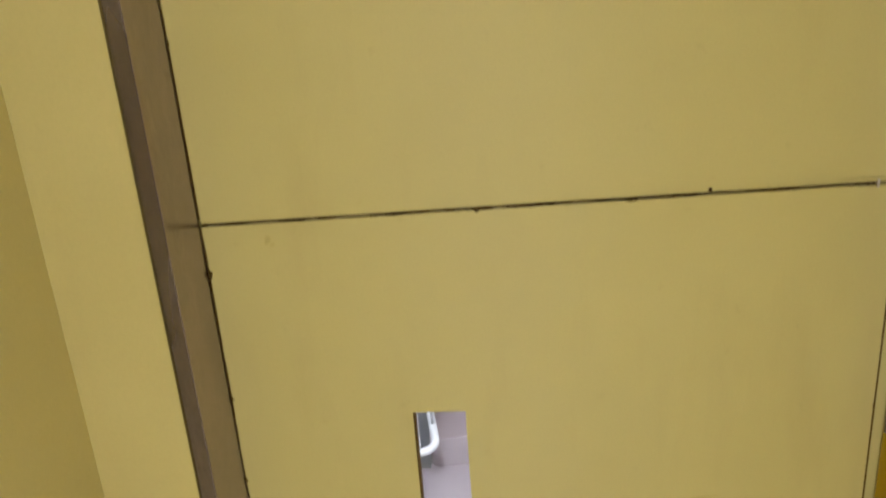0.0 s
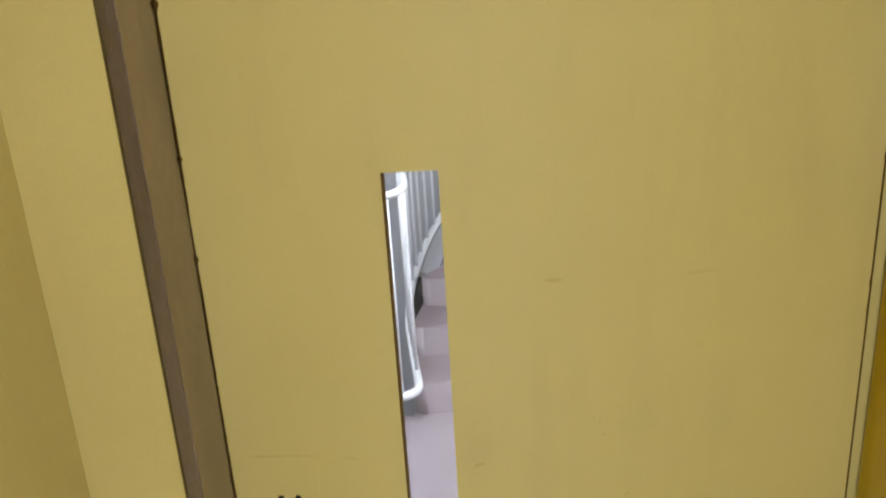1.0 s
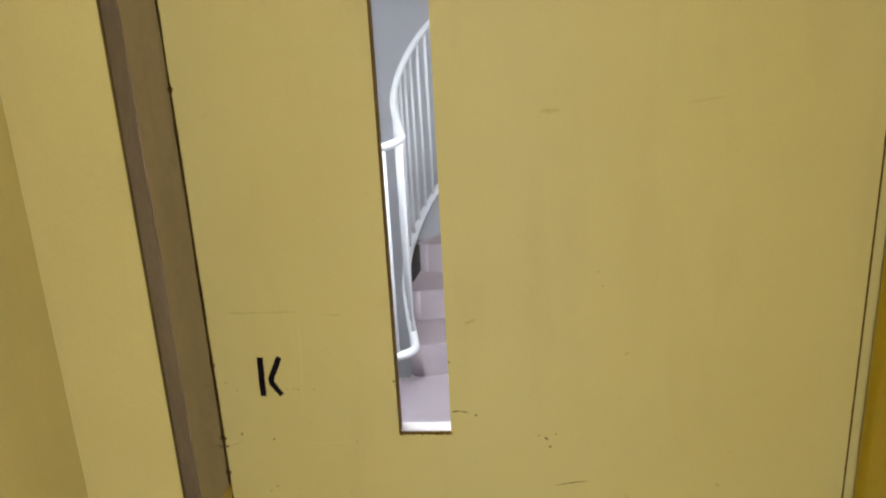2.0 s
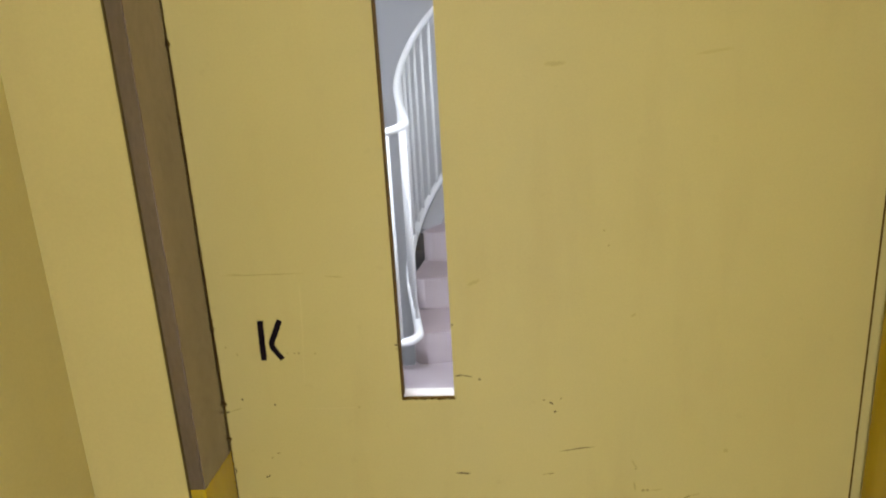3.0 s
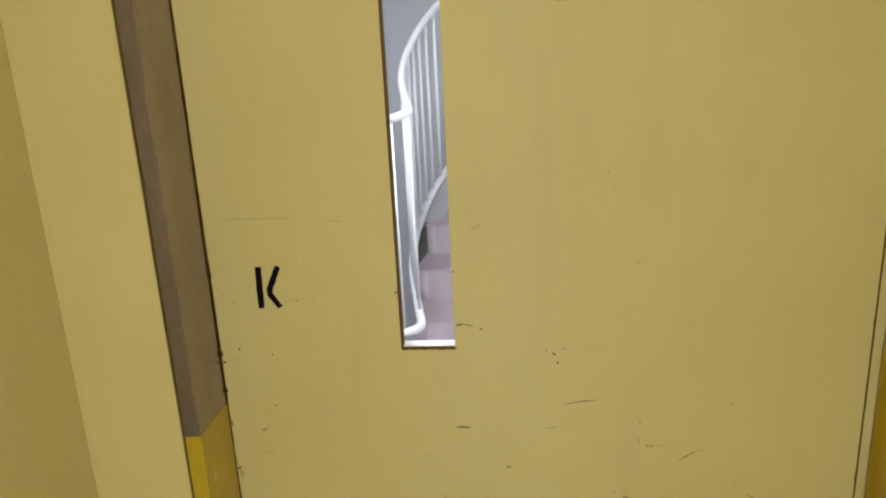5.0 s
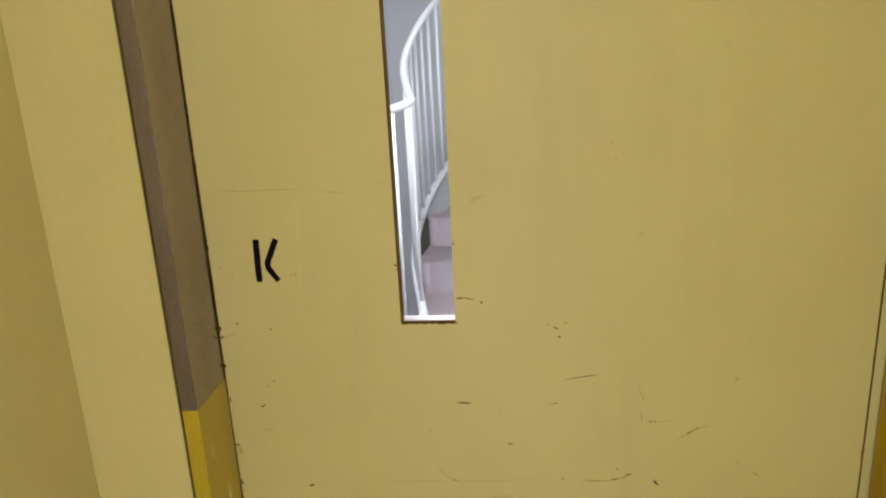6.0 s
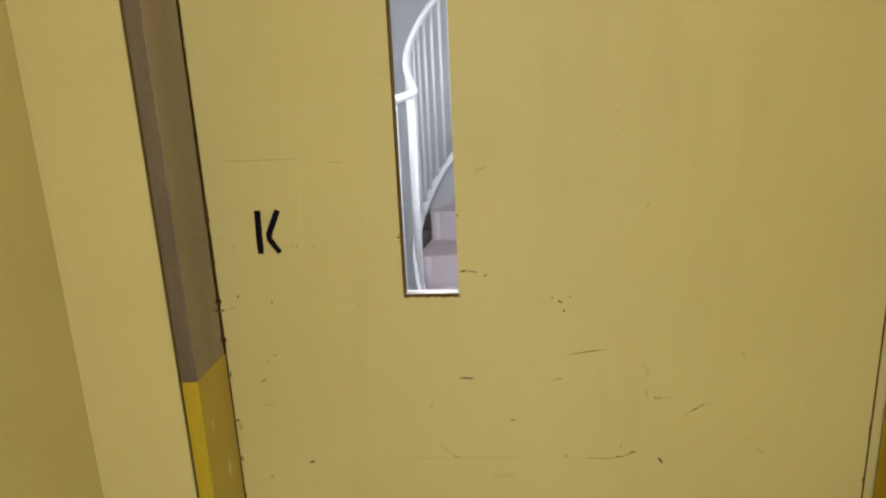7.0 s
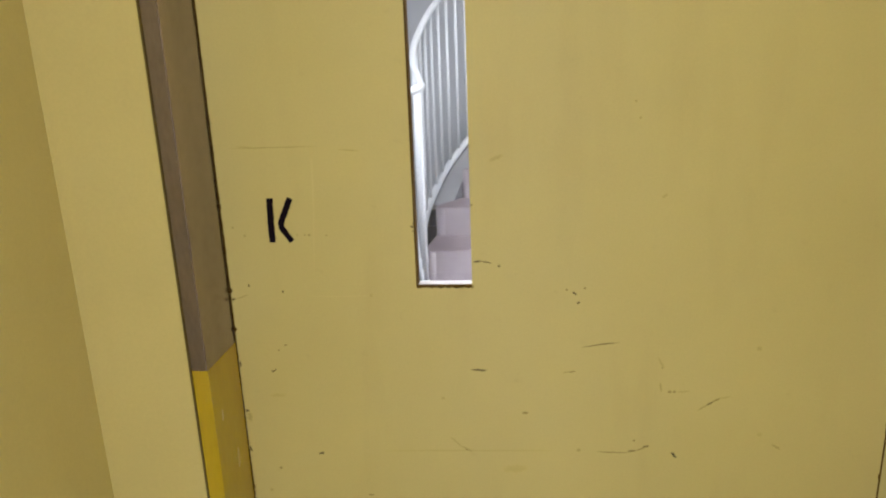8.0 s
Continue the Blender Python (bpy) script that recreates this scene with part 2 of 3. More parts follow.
def uneven_slab(x_left, x_right, z0, z1, y0, y1, hole=None, chip_left=0.0, chip_right=0.0, chip_low=0.0, seed=1):
    """An upright slab whose long edges are chipped and uneven, with a rectangular hole."""
    rnd = random.Random(seed)
    zs = {z0, z1}
    n = int((z1 - z0) / 0.0025)
    zs |= {z0 + (z1 - z0) * i / n for i in range(n + 1)}
    if hole:
        zs = {z for z in zs if min(abs(z - hole[2]), abs(z - hole[3])) > 0.0012} | {hole[2], hole[3]}
    zs = sorted(zs)
    mids = sorted({x_left + 0.02, x_right - 0.02} | (set(hole[:2]) if hole else set()))

    def edge(z, amount, ph):
        a = noise.noise((ph, z * 9.0, 0.3)) * 0.18 + noise.noise((ph, z * 150.0, 2.3)) * 0.16
        bite = max(0.0, noise.noise((ph + 9, z * 75.0, 7.7)) - 0.38) * 3.2
        return amount * (a + bite)

    bm = bmesh.new()
    grid = {}
    for side, y in ((0, y0), (1, y1)):
        for i, z in enumerate(zs):
            row = [x_left + max(edge(z, chip_left, seed), -0.0015), *mids, x_right - max(edge(z, chip_right, seed + 3), -0.0015)]
            for k, x in enumerate(row):
                grid[side, i, k] = bm.verts.new((x, y, z))
    nk, nz = len(mids) + 2, len(zs)

    def solid(i, k):
        if not (0 <= i < nz - 1 and 0 <= k < nk - 1):
            return False
        if hole and hole[2] - 1e-6 <= zs[i] < hole[3] - 1e-6:
            xa = [None, *mids, None][k]
            return not (xa is not None and abs(xa - hole[0]) < 1e-6)
        return True

    for i in range(nz - 1):
        for k in range(nk - 1):
            if not solid(i, k):
                continue
            for s in (0, 1):
                bm.faces.new([grid[s, i, k], grid[s, i, k + 1], grid[s, i + 1, k + 1], grid[s, i + 1, k]])
            for (di, dk), (a, b) in {(-1, 0): ((i, k), (i, k + 1)), (1, 0): ((i + 1, k), (i + 1, k + 1)), (0, -1): ((i, k), (i + 1, k)), (0, 1): ((i, k + 1), (i + 1, k + 1))}.items():
                if not solid(i + di, k + dk):
                    bm.faces.new([grid[0, *a], grid[0, *b], grid[1, *b], grid[1, *a]])
    return bm


def sagged(bm):
    """Tilts the edges that lie along the head joint."""
    for v in bm.verts:
        if abs(v.co.z - DOOR_TOP) < 0.012:
            v.co.z += SAG * (v.co.x - 0.17)
    return bm


lintel = tagged(part("lintel_panel", sagged(uneven_slab(DOOR_L, DOOR_R, DOOR_TOP + 0.0046, SHAFT_TOP, 0.0, 0.004, chip_left=0.002, chip_right=0.001, seed=5)), M_DOOR),
                "pale yellow painted panel above the lift door", "wall panel", kind="structure")

tagged(part("lintel_core", sagged(box(DOOR_L + 0.005, DOOR_R - 0.004, 0.0045, 0.044, DOOR_TOP + 0.0062, SHAFT_TOP)), M_DOOR), "core of the panel above the lift door", "wall panel", kind="structure")

# ---- landing door ----
door = thing("lift_door", "pale yellow painted steel lift door, scuffed, with a narrow glazed slot", "door")
leaf = part("door_leaf", sagged(uneven_slab(DOOR_L, DOOR_R, FLOOR + 0.006, DOOR_TOP, 0.0, 0.003, (WIN_L, WIN_R, WIN_B, WIN_T), 0.0045, 0.0011, seed=2)), M_DOOR, door)
part("leaf_back", sagged(uneven_slab(DOOR_L + 0.005, DOOR_R - 0.004, FLOOR + 0.006, DOOR_TOP - 0.0008, 0.0035, 0.04, (WIN_L - 0.004, WIN_R + 0.012, WIN_B - 0.012, WIN_T + 0.012))), M_DOOR, door)
pane = part("glass_pane", box(WIN_L - 0.003, WIN_R + 0.006, 0.0215, 0.0255, WIN_B - 0.0045, WIN_T + 0.004), M_GLASS, door, "clear narrow glass pane")
pane.visible_shadow = False
part("window_gasket", box(WIN_L - 0.0008, WIN_L + 0.0012, -0.0006, 0.0195, WIN_B - 0.001, WIN_T), M_DARK, pane, "dark brown rubber edge strip")
gb = bmesh.new()
for i in range(24):
    xa = WIN_L + (WIN_R - WIN_L) * i / 24
    add_box(gb, xa, xa + (WIN_R - WIN_L) / 24, -0.0008, 0.003, WIN_B - 0.0016 - 0.0016 * random.random() ** 2, WIN_B + 0.0012)
part("lower_gasket", gb, M_DARK, pane, "ragged dark rubber edge strip")
sl = bmesh.new()
ends = [[sl.verts.new((x, y, WIN_B + dz)) for y, dz in ((0.0032, 0.0014), (0.0405, -0.0052), (0.0405, -0.011), (0.0032, -0.011))] for x in (WIN_L - 0.003, WIN_R + 0.010)]
for k in range(4):
    sl.faces.new((ends[0][k], ends[0][(k + 1) % 4], ends[1][(k + 1) % 4], ends[1][k]))
sl.faces.new(ends[0])
sl.faces.new(ends[1][::-1])
part("window_sill", sl, M_SILL, pane, "white sloping glazing bead")

# Dark strips fill the open gaps, with their shade as colour.
for nm, b in (("edge_gap_fill", (DOOR_L - 0.0043, DOOR_L + 0.004, 0.0045, 0.044, FLOOR + 0.006, DOOR_TOP)), ("edge_gap_fill", (DOOR_R - 0.003, DOOR_R + 0.0046, 0.0035, 0.044, FLOOR + 0.006, DOOR_TOP)),
              ("head_gap_fill", (DOOR_L - 0.0043, DOOR_R + 0.0046, 0.012, 0.044, DOOR_TOP - 0.0003, DOOR_TOP + 0.0058))):
    part(nm, sagged(box(*b)), M_DARK, door, "dark brown fill for the shade in the door gap")
for b in ((DOOR_L - 0.0043, DOOR_L + 0.004), (DOOR_R - 0.003, DOOR_R + 0.0046)):
    tagged(part("trim", box(*b, 0.0045, 0.044, DOOR_TOP + 0.0062, SHAFT_TOP), M_DARK), "dark joint strip beside the panel above the door", "trim", kind="structure")

# letter K drawn with a broad marker: a stem, and an angled stroke beside it
def marker_line(points, width, seed, steps=9):
    """A felt-pen line through the points, of slightly wandering width, with square ends."""
    rnd = random.Random(seed)
    pts = [Vector((x, 0.0, z)) for x, z in points]
    way = [a.lerp(b, i / steps) for a, b in zip(pts, pts[1:]) for i in range(steps)] + [pts[-1]]
    for _ in range(2):
        way = [way[0]] + [(p + 2 * q + r) / 4 for p, q, r in zip(way, way[1:], way[2:])] + [way[-1]]
    bm = bmesh.new()
    last = None
    for i, p in enumerate(way):
        d = (way[min(i + 1, len(way) - 1)] - way[max(i - 1, 0)]).normalized()
        v = Vector((-d.z, 0, d.x))
        w = width * 0.5
        row = [bm.verts.new(p + v * o * (w + rnd.uniform(-0.0005, 0.0005)) + Vector((0, y, 0))) for o, y in ((-1, -0.0001), (-0.7, -0.0003), (0.7, -0.0003), (1, -0.0001))]
        if last:
            for k in range(3):
                bm.faces.new((last[k], last[k + 1], row[k + 1], row[k]))
        last = row
    return bm


kb = thing("letter", "black hand-drawn capital letter K on the door", "letter")
part("stem", marker_line(((-0.1875, 1.0005), (-0.1885, 0.970), (-0.189, 0.9415)), 0.0086, 3), M_BLACK, kb)
part("arm", marker_line(((-0.1605, 1.0005), (-0.1755, 0.9665), (-0.1745, 0.9600), (-0.1625, 0.9425)), 0.0082, 4), M_BLACK, kb)

# scuffs and scratches: x, z, length, angle, width, tone
SCUFFS = (
    (-0.176, 1.0660, 0.1000, 0, 0.0014, M_PALE), (-0.079, 1.0600, 0.0231, -5, 0.0020, M_GHOST2), (-0.155, 0.9510, 0.0030, 0, 0.0028, M_GHOST2),
    (-0.145, 0.9510, 0.0020, 0, 0.0024, M_FAINT), (-0.139, 0.9510, 0.0030, 0, 0.0032, M_MID), (-0.116, 0.9500, 0.0030, 0, 0.0028, M_PALE),
    (-0.226, 0.9510, 0.0030, 0, 0.0035, M_PALE), (-0.241, 0.9620, 0.0030, 0, 0.0032, M_PALE), (-0.228, 0.8820, 0.0041, -76, 0.0028, M_SCUFF),
    (-0.182, 0.8730, 0.0030, 0, 0.0032, M_SCUFF), (-0.062, 0.8670, 0.0040, 0, 0.0040, M_GHOST2), (-0.239, 0.8660, 0.0180, 17, 0.0016, M_PALE),
    (-0.186, 0.7955, 0.0051, 11, 0.0024, M_FAINT), (-0.196, 0.7880, 0.0030, 0, 0.0028, M_FAINT), (-0.208, 0.7565, 0.0042, -45, 0.0023, M_SCUFF),
)
SCUFFS += (
    (-0.170, 1.7280, 0.0120, 60, 0.0070, M_GHOST2), (-0.164, 1.7220, 0.0070, 40, 0.0050, M_GHOST),
    (-0.205, 0.7575, 0.0071, 45, 0.0021, M_SCUFF), (-0.211, 0.6040, 0.0040, 0, 0.0040, M_MID), (-0.229, 0.5670, 0.0050, 0, 0.0045, M_GHOST2),
    (-0.204, 0.7195, 0.0200, 3, 0.0048, M_GHOST), (-0.149, 0.6290, 0.0082, 14, 0.0036, M_INK), (-0.081, 0.5620, 0.0080, 0, 0.0028, M_FAINT),
    (0.080, 0.9125, 0.0100, 6, 0.0027, M_TAR), (0.091, 0.9115, 0.0143, -12, 0.0018, M_SCUFF), (0.108, 0.9060, 0.0040, 0, 0.0036, M_THIN),
    (0.195, 0.8730, 0.0030, 0, 0.0032, M_FAINT), (0.205, 0.8680, 0.0064, -39, 0.0031, M_SCUFF), (0.210, 0.8550, 0.0040, 0, 0.0035, M_SCUFF),
    (0.218, 0.8750, 0.0030, 0, 0.0032, M_FAINT), (0.240, 0.7960, 0.0434, 8, 0.0021, M_THIN), (0.079, 0.7595, 0.0200, -3, 0.0032, M_SCUFF),
)
SCUFFS += (
    (0.195, 0.7565, 0.0071, 8, 0.0021, M_PALE), (0.203, 0.7575, 0.0100, 6, 0.0024, M_MID), (0.141, 0.6960, 0.0080, 0, 0.0040, M_FAINT),
    (0.029, 0.7170, 0.0050, 0, 0.0042, M_GHOST2), (0.045, 0.6495, 0.0212, -45, 0.0024, M_GHOST2), (0.059, 0.6395, 0.0166, -33, 0.0024, M_PALE),
    (0.061, 0.6375, 0.0071, -8, 0.0032, M_FAINT), (0.261, 0.6375, 0.0410, -1, 0.0020, M_FAINT), (0.286, 0.6395, 0.0110, 5, 0.0028, M_THIN),
    (0.297, 0.6425, 0.0130, 23, 0.0020, M_MID), (0.304, 0.6465, 0.0095, 18, 0.0029, M_THIN), (0.214, 0.6395, 0.0051, 11, 0.0049, M_PALE),
    (0.288, 0.6555, 0.0032, 18, 0.0028, M_FAINT), (0.342, 0.6340, 0.0106, -49, 0.0037, M_INK), (0.319, 0.7715, 0.0148, -62, 0.0028, M_GHOST2),
)
SCUFFS += (
    (0.321, 0.7640, 0.0030, 0, 0.0035, M_PALE), (0.320, 0.7355, 0.0132, -81, 0.0024, M_PALE), (0.332, 0.7290, 0.0050, 0, 0.0039, M_MID),
    (0.338, 0.7290, 0.0040, 0, 0.0040, M_MID), (0.350, 0.7295, 0.0160, 4, 0.0024, M_GHOST2), (0.376, 0.7060, 0.0144, 34, 0.0024, M_PALE),
    (0.385, 0.7125, 0.0130, 32, 0.0025, M_THIN), (0.393, 0.7175, 0.0112, 27, 0.0028, M_FAINT), (0.404, 0.7215, 0.0133, 13, 0.0021, M_GHOST2),
    (0.442, 0.7910, 0.0060, 0, 0.0063, M_GHOST2), (0.452, 0.6670, 0.0060, 0, 0.0056, M_GHOST), (0.475, 0.6485, 0.0130, -32, 0.0028, M_PALE),
    (0.127, 0.6085, 0.0282, 6, 0.0096, M_GHOST), (0.061, 0.6360, 0.2060, 1, 0.0024, M_GHOST), (0.106, 1.0460, 0.0162, 22, 0.0049, M_GHOST2),
)
SCUFFS += (
    (0.274, 1.1100, 0.0030, 0, 0.0027, M_PALE), (0.280, 1.0900, 0.0030, 0, 0.0028, M_PALE), (0.313, 0.9940, 0.0072, 34, 0.0036, M_GHOST2),
    (-0.132, 0.9715, 0.1714, -94, 0.0020, M_RUB), (-0.105, 0.8680, 0.1060, 0, 0.0016, M_RUB), (-0.130, 1.0150, 0.0900, -92, 0.0022, M_RUB), (-0.251, 0.6955, 0.0051, -11, 0.0045, M_TAR),
    (-0.249, 0.6860, 0.0140, -90, 0.0072, M_PALE), (-0.253, 0.7675, 0.0091, -84, 0.0024, M_TAR), (-0.253, 0.6345, 0.0095, -72, 0.0036, M_TAR),
    (-0.252, 0.8625, 0.0061, 9, 0.0032, M_TAR), (-0.003, 0.9600, 0.0040, 0, 0.0035, M_TAR), (-0.001, 0.9640, 0.0020, 0, 0.0028, M_SCUFF),
    (-0.002, 0.9540, 0.0020, 0, 0.0021, M_SCUFF), (0.073, 0.8780, 0.0040, 0, 0.0048, M_FAINT), (0.074, 0.9870, 0.0030, 0, 0.0028, M_SCUFF),
)
SCUFFS += (
    (0.214, 1.3180, 0.0230, 0, 0.0049, M_GHOST2), (0.214, 1.3170, 0.0110, 0, 0.0045, M_GHOST2), (0.400, 1.3220, 0.0382, 6, 0.0036, M_GHOST),
    (-0.213, 1.0675, 0.0190, -3, 0.0016, M_GHOST2),
)
for x, z, length, angle, width, mt in SCUFFS:
    part("scuff_mark", stroke(x, z, length * 1.15, angle, width * 1.25, random.uniform(-0.02, 0.02) * length, 0.5, 0.22), mt, leaf)

# dirt caught along the head joint of the door
for k in range(26):
    part("joint_dirt", sagged(stroke(random.uniform(DOOR_L + 0.02, DOOR_R - 0.02), DOOR_TOP + 0.0021 + random.uniform(-0.0016, 0.0016), random.uniform(0.012, 0.05), 0, random.uniform(0.001, 0.0024), 0, 0.2, 0.4)), M_GRIME, leaf)
for x, dz, w, h in ((0.104, -0.0025, 0.006, 0.006), (0.296, -0.002, 0.016, 0.004), (0.390, 0.0055, 0.005, 0.008), (0.02, 0, 0.05, 0.003), (0.19, 0.0, 0.07, 0.0035), (-0.09, 0, 0.03, 0.0025), (0.47, 0, 0.05, 0.003)):
    part("joint_dirt", sagged(stroke(x, DOOR_TOP + 0.002 + dz, w, 0, h * 0.8, 0, 0.3, 0.35)), M_GRIME, leaf)
# White bar painted for light leaking through the head joint.
part("joint_light_leak", sagged(box(0.585, 0.5875, -0.001, 0.004, DOOR_TOP - 0.003, DOOR_TOP + 0.0075, 0.0004)), M_SILL, door, "small white bar for light leaking through the joint")


# ---- lift car ----
def jamb(name, xr, side, paint_top):
    """A folded steel jamb of the car entrance; side -1 stands left, +1 right. Its foot is painted bright yellow."""
    t = thing(name, "brushed steel lift entrance jamb with a bright yellow painted foot", "door jamb", "lift jambs")
    r = 0.0004
    for nm, z0, z1, mt, grow in (("steel_section", paint_top, SHAFT_TOP, M_STEEL, 0.0), ("painted_section", SHAFT_LOW, paint_top, M_STRIPE, 0.0004)):
        xi = xr - side * grow
        out = [(xi, -0.0012)]
        out += [(xi + side * (r - r * math.cos(a)), CAR_FRONT + 0.003 - grow + r - r * math.sin(a)) for a in (0, 0.4, 0.8, 1.2, math.pi / 2)]
        out += [(xr + side * STRIP, CAR_FRONT + 0.003 - grow), (xr + side * STRIP, CAR_FRONT + 0.006), (xr + side * 0.004, CAR_FRONT + 0.008), (xr + side * 0.004, -0.0012)]
        part(nm, prism(out, z0, z1), mt, t, smooth=False)
    # Darker colour paints a dark reflection onto the jamb's front face.
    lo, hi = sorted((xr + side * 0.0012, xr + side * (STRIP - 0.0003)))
    part("face_strip", box(lo, hi, CAR_FRONT + 0.0022, CAR_FRONT + 0.0029, paint_top + 0.0015, SHAFT_TOP - 0.001), M_STEEL_REFL, t, "darker steel face strip with a dark reflection in its colour")
    return t


jamb("lift_jamb", CAR_L, -1, STRIPE_TOP)
jamb("lift_jamb", CAR_R, 1, STRIPE_TOP_R)


def return_panel(x_in, x_out, side):
    """The panel between the jamb and the side wall of the car, with a darker cut edge that also carries the gap's
    shade.
    """
    t = thing("front_panel", "pale yellow laminate front panel of the lift car", "wall panel", "car panels")
    lo, hi = sorted((x_in + side * 0.0017, x_out))
    part("panel", box(lo, hi, CAR_FRONT, CAR_FRONT + 0.018, SHAFT_LOW, SHAFT_TOP), M_CAR, t)
    lo, hi = sorted((x_in, x_in + side * 0.0016))
    part("cut_edge", box(lo, hi, CAR_FRONT + 0.0006, CAR_FRONT + 0.018, SHAFT_LOW, SHAFT_TOP), M_EDGE, t, "darker cut edge of the laminate, with the shade of the gap")


return_panel(CAR_L - STRIP - 0.0008, CAR_WALL_L, -1)
return_panel(CAR_R + STRIP + 0.0008, CAR_WALL_R, 1)
for nm, b in (("car_wall_left", (CAR_WALL_L - 0.02, CAR_WALL_L - 0.0002, CAR_REAR, CAR_FRONT + 0.018)), ("car_wall_right", (CAR_WALL_R + 0.0002, CAR_WALL_R + 0.02, CAR_REAR, CAR_FRONT + 0.018)),
              ("car_wall_rear", (CAR_WALL_L - 0.02, CAR_WALL_R + 0.02, CAR_REAR - 0.02, CAR_REAR))):
    # Rear wall stays out of view; its white bounces fill onto the sides.
    rear = nm == "car_wall_rear"
    tagged(part(nm, box(*b, SHAFT_LOW, SHAFT_TOP), M_CEIL if rear else M_CAR), "unseen rear wall of the lift car, white to bounce light" if rear else "pale yellow laminate lift car wall", "wall", kind="structure")
tagged(part("car_floor", box(CAR_WALL_L - 0.02, CAR_WALL_R + 0.02, CAR_REAR - 0.02, -0.0005, SHAFT_LOW - 0.03, SHAFT_LOW), M_RUBBERFLOOR), "dark lift car floor", "floor", kind="structure")
tagged(part("car_ceiling", box(CAR_WALL_L - 0.02, CAR_WALL_R + 0.02, CAR_REAR - 0.02, -0.0005, SHAFT_TOP, SHAFT_TOP + 0.02), M_CEIL), "white lift car ceiling", "ceiling", kind="structure")
# Fill column out of view, added to light the door evenly.
fill_lamp = thing("fill_light", "unseen tall fill light added on the rear wall of the lift car", "lamp")
part("diffuser", box(0.05, 0.21, CAR_REAR + 0.012, CAR_REAR + 0.03, SHAFT_LOW + 0.12, SHAFT_TOP - 0.12, 0.004), M_LAMP, fill_lamp)
part("backing", box(0.04, 0.22, CAR_REAR + 0.0005, CAR_REAR + 0.0115, SHAFT_LOW + 0.1, SHAFT_TOP - 0.1), M_STEEL, fill_lamp)
# Ceiling panel is assumed, out of view, and adds light from above.
lamp = thing("added_ceiling_light", "unseen flat ceiling light added to light the lift car", "lamp")
part("diffuser", box(-0.34, 0.22, -1.15, -0.95, SHAFT_TOP - 0.022, SHAFT_TOP - 0.012), M_CARLAMP, lamp)
fr = bmesh.new()
for b in ((-0.36, -0.34, -1.17, -0.93), (0.22, 0.24, -1.17, -0.93), (-0.34, 0.22, -1.17, -1.15), (-0.34, 0.22, -0.95, -0.93)):
    add_box(fr, *b, SHAFT_TOP - 0.026, SHAFT_TOP - 0.0005)
part("lamp_frame", fr, M_RAIL, lamp)

# ---- landing beyond the door ----
LAND_TOP = 2.62
WELL_X, WELL_Y = -0.262, 2.088
tagged(part("floor", prism([(-1.75, 0.2), (1.75, 0.2), (1.75, 4.4), (WELL_X, 4.4), (WELL_X, WELL_Y), (-1.75, WELL_Y)], FLOOR - 0.2, FLOOR), M_SLAB), "pink stone landing floor", "floor", kind="structure")
tagged(part("floor_below", box(-1.75, WELL_X, WELL_Y, 4.4, -2.9, -2.8), M_STONE), "stone floor at the foot of the stairwell", "floor", kind="structure")
tagged(part("wall_well_side", box(WELL_X, WELL_X + 0.1, WELL_Y, 4.4, -2.8, FLOOR - 0.2), M_WALL), "grey stairwell wall", "wall", kind="structure")
tagged(part("wall_well_front", box(-1.75, WELL_X, WELL_Y - 0.1, WELL_Y, -2.8, FLOOR - 0.2), M_WALL), "grey stairwell wall", "wall", kind="structure")
tagged(part("wall_back", box(-1.85, 1.85, 4.4, 4.55, -2.9, LAND_TOP), M_WALL), "plain grey painted stairwell wall", "wall", kind="structure")
tagged(part("wall_left", box(-1.9, -1.75, 0.0, 4.4, -2.9, LAND_TOP), M_WALL), "plain grey painted landing wall", "wall", kind="structure")
wr = bmesh.new()
for b in ((0.0, 0.4, -0.2, LAND_TOP), (1.9, 4.4, -0.2, LAND_TOP), (0.4, 1.9, -0.2, 1.1), (0.4, 1.9, 2.4, LAND_TOP)):
    add_box(wr, 1.75, 1.9, *b)
tagged(part("wall_right", wr, M_WALL), "grey painted landing wall with an added window", "wall", kind="structure")
tagged(part("ceiling", box(-1.9, 1.9, 0.2, 4.55, LAND_TOP, LAND_TOP + 0.15), M_CEIL), "white landing ceiling", "ceiling", kind="structure")
# Window out of view, added to let daylight onto the landing.
win = tagged(new("added_window"), "unseen white framed window added to light the landing", "window", kind="structure")
wf = bmesh.new()
for b in ((0.4, 0.46, 1.1, 2.4), (1.84, 1.9, 1.1, 2.4), (0.46, 1.84, 1.1, 1.16), (0.46, 1.84, 2.34, 2.4), (1.12, 1.18, 1.16, 2.34)):
    add_box(wf, 1.8, 1.86, *b, 0.004)
part("window_frame", wf, M_RAIL, win)

# ---- winding stair and its white railing ----
RAIL_X, RAIL_Y, HEAD, STRAIGHT, BEND_R = -0.2251, 2.0558, -0.1954, 0.383, 1.175
SLOPE, STEEPEN = 0.119, 0.266


def rise(s):
    """Height gained by the rails: they leave the landing almost level and steepen over the first steps."""
    return SLOPE * s + (STEEPEN * s * s if s < 0.9 else STEEPEN * (1.8 * s - 0.81))


